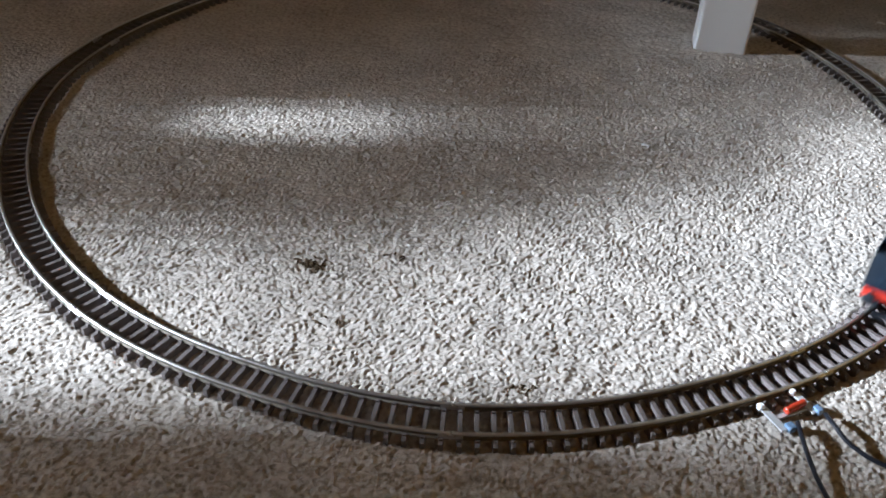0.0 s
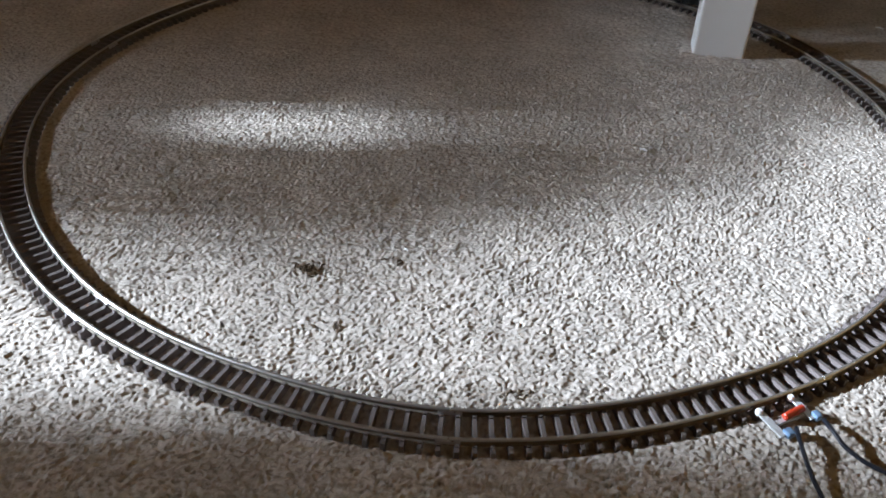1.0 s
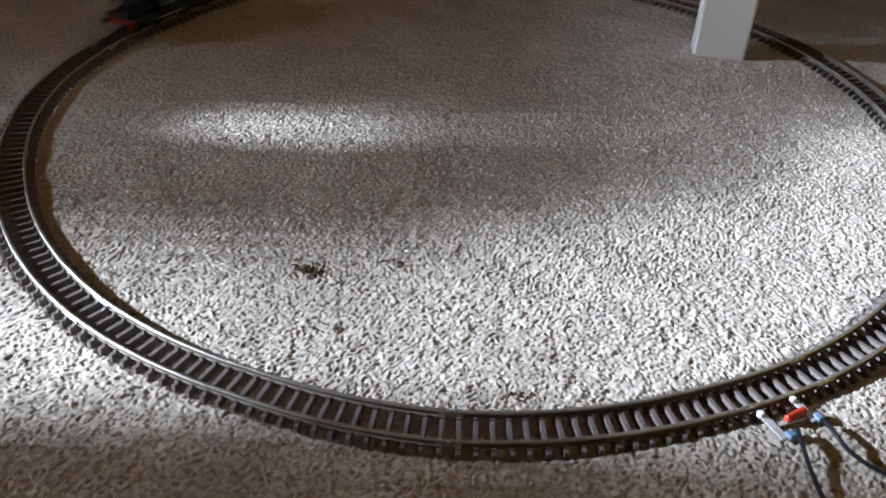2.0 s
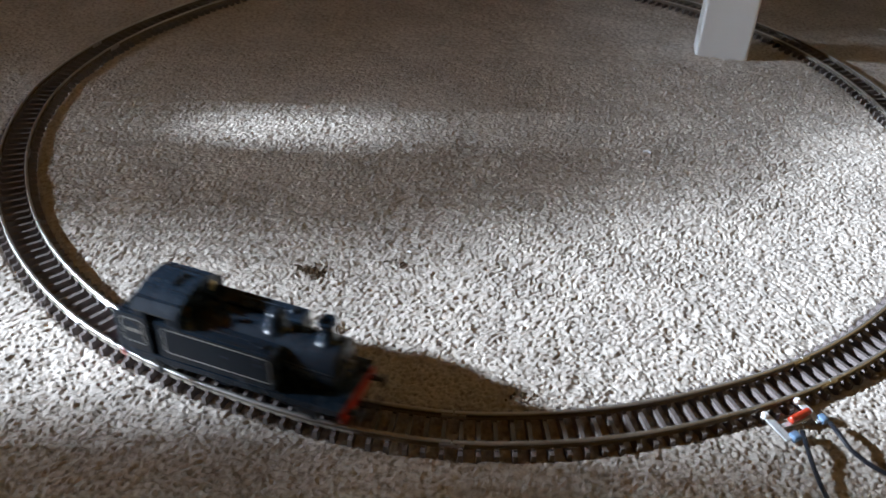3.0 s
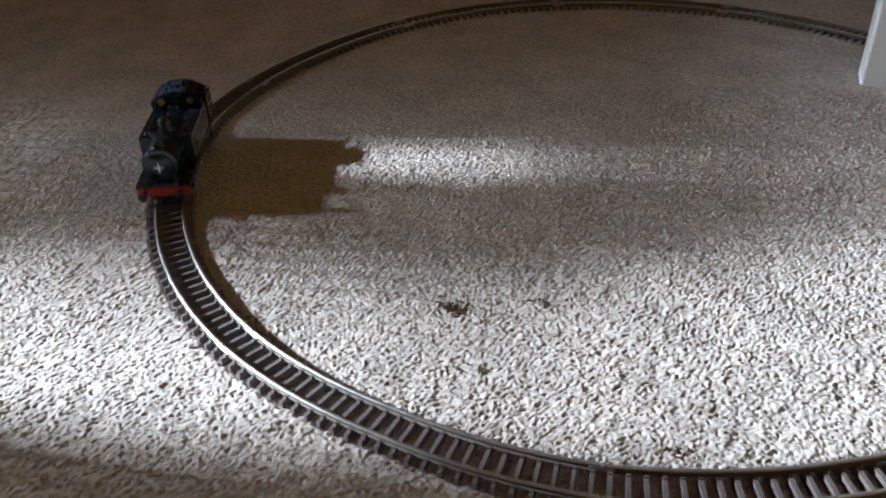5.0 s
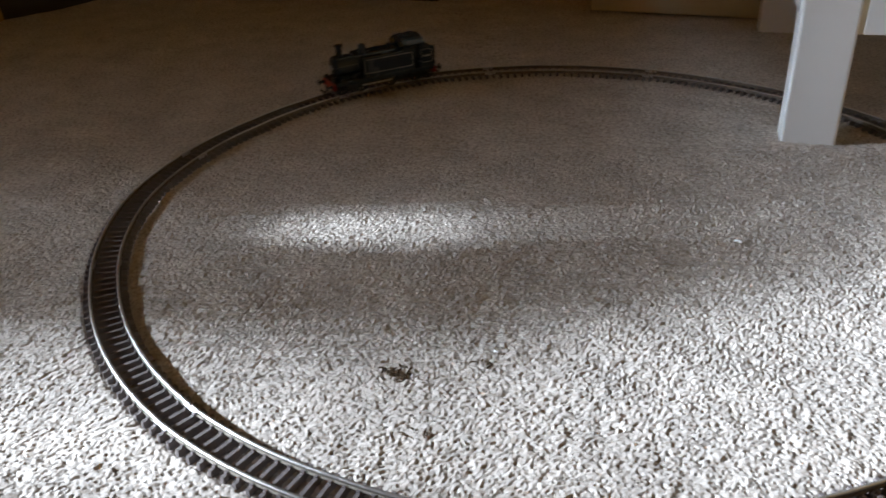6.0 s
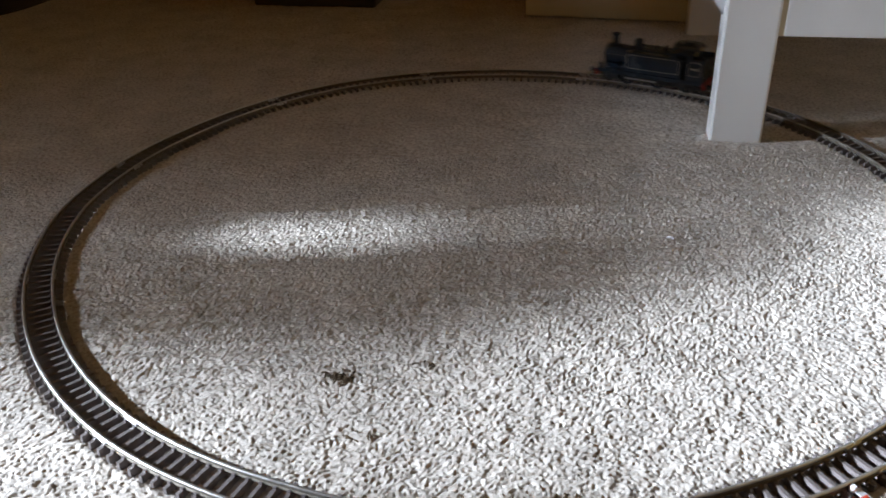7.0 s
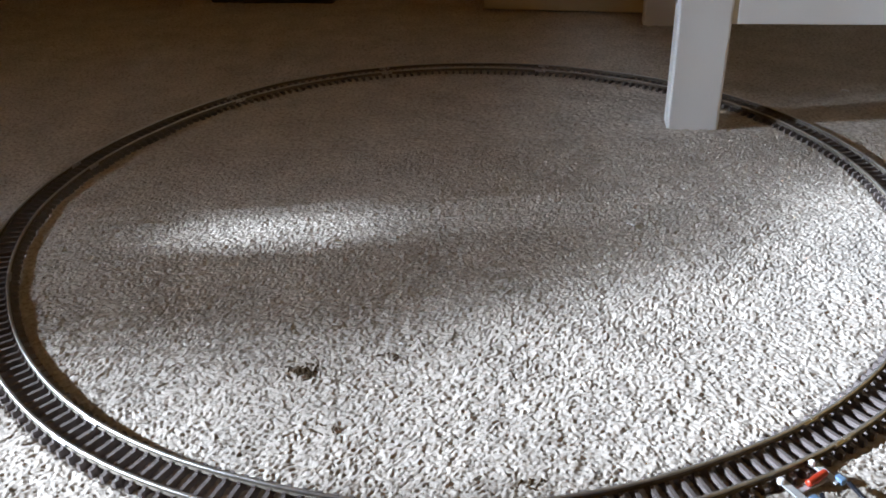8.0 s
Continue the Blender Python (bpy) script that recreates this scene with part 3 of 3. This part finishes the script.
# boiler, smokebox, chimney, dome, valves
BZ, BR = 0.0262, 0.0108
q = bmesh.new()
lathe(q, [(BR, 0), (BR, 0.0560)], Matrix.Translation((-0.0235, 0, BZ)) @ ALONG_X, 40)
boiler = part("boiler", q, BLACK, loco, smooth=True)
for x in (-0.004, 0.0155, 0.0285):
    q = bmesh.new()
    lathe(q, [(BR + 0.00005, 0), (BR + 0.00028, 0.0001), (BR + 0.00028, 0.0010), (BR + 0.00005, 0.0011)], Matrix.Translation((x, 0, BZ)) @ ALONG_X, 40)
    part("boiler_band", q, BLACK, boiler, smooth=True)
q = bmesh.new()
lathe(q, [(BR + 0.0006, 0), (BR + 0.0006, 0.0145), (BR, 0.0152), (BR - 0.001, 0.0153), (0.0088, 0.0154), (0.0086, 0.0160), (0.005, 0.0170), (0.001, 0.0173)],
      Matrix.Translation((0.0320, 0, BZ)) @ ALONG_X, 40)
smokebox = part("smokebox", q, BLACK, loco, smooth=True)
q = bmesh.new()
box(q, 0.0485, 0.0512, -0.0004, 0.0004, BZ - 0.003, BZ + 0.003)
box(q, 0.0485, 0.0512, -0.003, 0.003, BZ - 0.0004, BZ + 0.0004)
part("door_handle", q, STEEL, smokebox, "steel smokebox handle")
lp("saddle", BLACK, (0.0335, 0.0460, -0.0085, 0.0085, 0.0146, 0.0215), 0.0006)
q = bmesh.new()
lathe(q, [(0.0052, 0.0), (0.0040, 0.0012), (0.0033, 0.0030), (0.0031, 0.0075), (0.0033, 0.0092), (0.0044, 0.0096), (0.0046, 0.0104), (0.0043, 0.0114), (0.0028, 0.0116), (0.0024, 0.0100), (0.0005, 0.0098)],
      Matrix.Translation((0.0400, 0, BZ + BR - 0.0002)), 28)
part("chimney", q, BLACK, loco, smooth=True)
q = bmesh.new()
lathe(q, [(0.0062, 0.0), (0.0050, 0.0012), (0.0044, 0.0026), (0.0043, 0.0058), (0.0039, 0.0076), (0.0027, 0.0089), (0.0008, 0.0094)],
      Matrix.Translation((0.0150, 0, BZ + BR - 0.0006)), 28)
part("dome", q, BLACK, loco, smooth=True)
for y in (-0.0022, 0.0022):
    q = bmesh.new()
    lathe(q, [(0.0014, 0), (0.0011, 0.0015), (0.0010, 0.0034), (0.0014, 0.0038), (0.0013, 0.0046), (0.0004, 0.0048)], Matrix.Translation((-0.0135, y, BZ + BR - 0.0004)), 14)
    part("safety_valve", q, BLACK, loco, smooth=True)
q = bmesh.new()
lathe(q, [(0.0010, 0), (0.0010, 0.0022), (0.0016, 0.0026), (0.0014, 0.0034), (0.0004, 0.0038)], Matrix.Translation((-0.0030, -0.0040, BZ + BR - 0.0010)), 12)
part("whistle", q, BLACK, loco, smooth=True)
for s in (-1, 1):
    q = bmesh.new()
    tube(q, [(0.0240, s * (BR + 0.0008), BZ + 0.003), (0.0470, s * (BR + 0.0014), BZ + 0.003)], 0.00028, 6)
    part("handrail", q, DARK_GREY, loco, smooth=True)
    lp("valance", BLACK, (REAR + 0.002, FRONT - 0.002, min(s * HW, s * (HW - 0.0006)), max(s * HW, s * (HW - 0.0006)), 0.0112, 0.0131), 0.0001)
    lp("cylinder", DARK_GREY, (0.0290, 0.0400, min(s * 0.0105, s * 0.0160), max(s * 0.0105, s * 0.0160), 0.0050, 0.0125), 0.0012)
    lp("coupling_rod", STEEL, (-0.0105, 0.0225, min(s * 0.0125, s * 0.0133), max(s * 0.0125, s * 0.0133), 0.0062, 0.0078), 0.0003, "steel coupling rod")
    lp("front_lamp_iron", BLACK, (0.0505, 0.0535, s * 0.0100 - 0.0012, s * 0.0100 + 0.0012, 0.0148, 0.0180), 0.0004)


def wheel_mesh(r, spokes):
    q = bmesh.new()
    for s in (-1, 1):
        m = Matrix.Translation((0, s * 0.0072, 0)) @ Matrix.Rotation(radians(-90 * s), 4, 'X')
        prof_out, prof_in = [(r, 0.0026), (r, 0.0007), (r + 0.0010, 0.0004), (r + 0.0010, 0.0)], [(r * 0.84, 0.0), (r * 0.84, 0.0026)]
        n = 28
        rings = [[q.verts.new(m @ Vector((rr * math.cos(6.28318 * i / n), rr * math.sin(6.28318 * i / n), z))) for i in range(n)] for rr, z in prof_out + prof_in]
        for a, c in zip(rings, rings[1:] + rings[:1]):
            for i in range(n):
                q.faces.new((a[i], a[(i + 1) % n], c[(i + 1) % n], c[i]))
        lathe(q, [(r * 0.2, 0.0002), (r * 0.2, 0.0028)], m, 12)
        for k in range(spokes):
            box(q, r * 0.15, r * 0.88, -0.00045, 0.00045, 0.0006, 0.0019, m=m @ Matrix.Rotation(6.28318 * k / spokes, 4, 'Z'))
    lathe(q, [(0.0010, -0.0075), (0.0010, 0.0075)], ALONG_Y, 8)
    return finish("wheelset", q, DARK_GREY)


DRIVER, SMALL = wheel_mesh(0.0095, 12), wheel_mesh(0.0062, 8)
WHEELS = []
for x, r, me in ((0.0225, 0.0095, DRIVER), (-0.0105, 0.0095, DRIVER), (0.0430, 0.0062, SMALL), (-0.0400, 0.0062, SMALL), (-0.0535, 0.0062, SMALL)):
    w = new("wheelset", me)
    w.parent = loco
    w["label"] = "spoked metal wheel pair"
    WHEELS.append((w, x, r))


# ---- what moves ----
# seconds and the locomotive's bearing on the circle, degrees
RUN = [(0.0, -38.0), (0.3, -12.5), (0.5, 5.0), (0.6, 15.0), (0.8, 33.0), (1.0, 51.0), (1.4, 87.0), (1.7, 117.0), (2.0, 151.0), (2.3, 188.0), (2.55, 220.0), (2.7, 234.5),
       (2.8, 240.7), (2.9, 245.3), (3.0, 250.7), (3.1, 255.2), (3.15, 257.0), (3.2, 257.7), (3.25, 257.9), (3.3, 257.7), (3.4, 256.2), (3.5, 253.6), (3.6, 250.7), (3.7, 248.5), (4.0, 240.0), (4.2, 233.2), (4.5, 220.5),
       (4.9, 200.0), (5.3, 173.9), (5.5, 159.5), (5.7, 144.7), (5.9, 130.3), (6.1, 117.2), (6.3, 105.0), (6.5, 92.0), (6.7, 78.9), (6.9, 65.2), (7.2, 42.0), (7.5, 15.5), (7.7, -3.0), (8.0, -22.0)]


def bearing(t):
    i = max(k for k in range(len(RUN) - 1) if RUN[k][0] <= t + 1e-6)
    (ta, a), (tb, c) = RUN[i], RUN[i + 1]

    def slope(k):
        k0, k1 = max(k - 1, 0), min(k + 1, len(RUN) - 1)
        return (RUN[k1][1] - RUN[k0][1]) / (RUN[k1][0] - RUN[k0][0])
    u, d = (t - ta) / (tb - ta), tb - ta
    return (2 * u ** 3 - 3 * u * u + 1) * a + (u ** 3 - 2 * u * u + u) * d * slope(i) + (3 * u * u - 2 * u ** 3) * c + (u ** 3 - u * u) * d * slope(i + 1)


def motions():
    rows = []
    for k in range(0, 241, 2):
        t = k / 30
        a = radians(bearing(t))
        p = polar(a, -0.004, RAIL_TOP)
        rows.append((t, pose(p.x, p.y, p.z, 0, 0, math.degrees(a) + 90)))
    walk(loco, rows)
    for w, x, r in WHEELS:
        turned, last, spin = 0.0, bearing(0), []
        for k in range(241):
            now = bearing(min(k / 30, 8.0))
            turned += max(-80.0, min(80.0, (now - last) * R0 / r))
            last = now
            spin.append((k / 30, pose(x, 0, r, 0, turned, 0)))
        walk(w, spin)


motions()
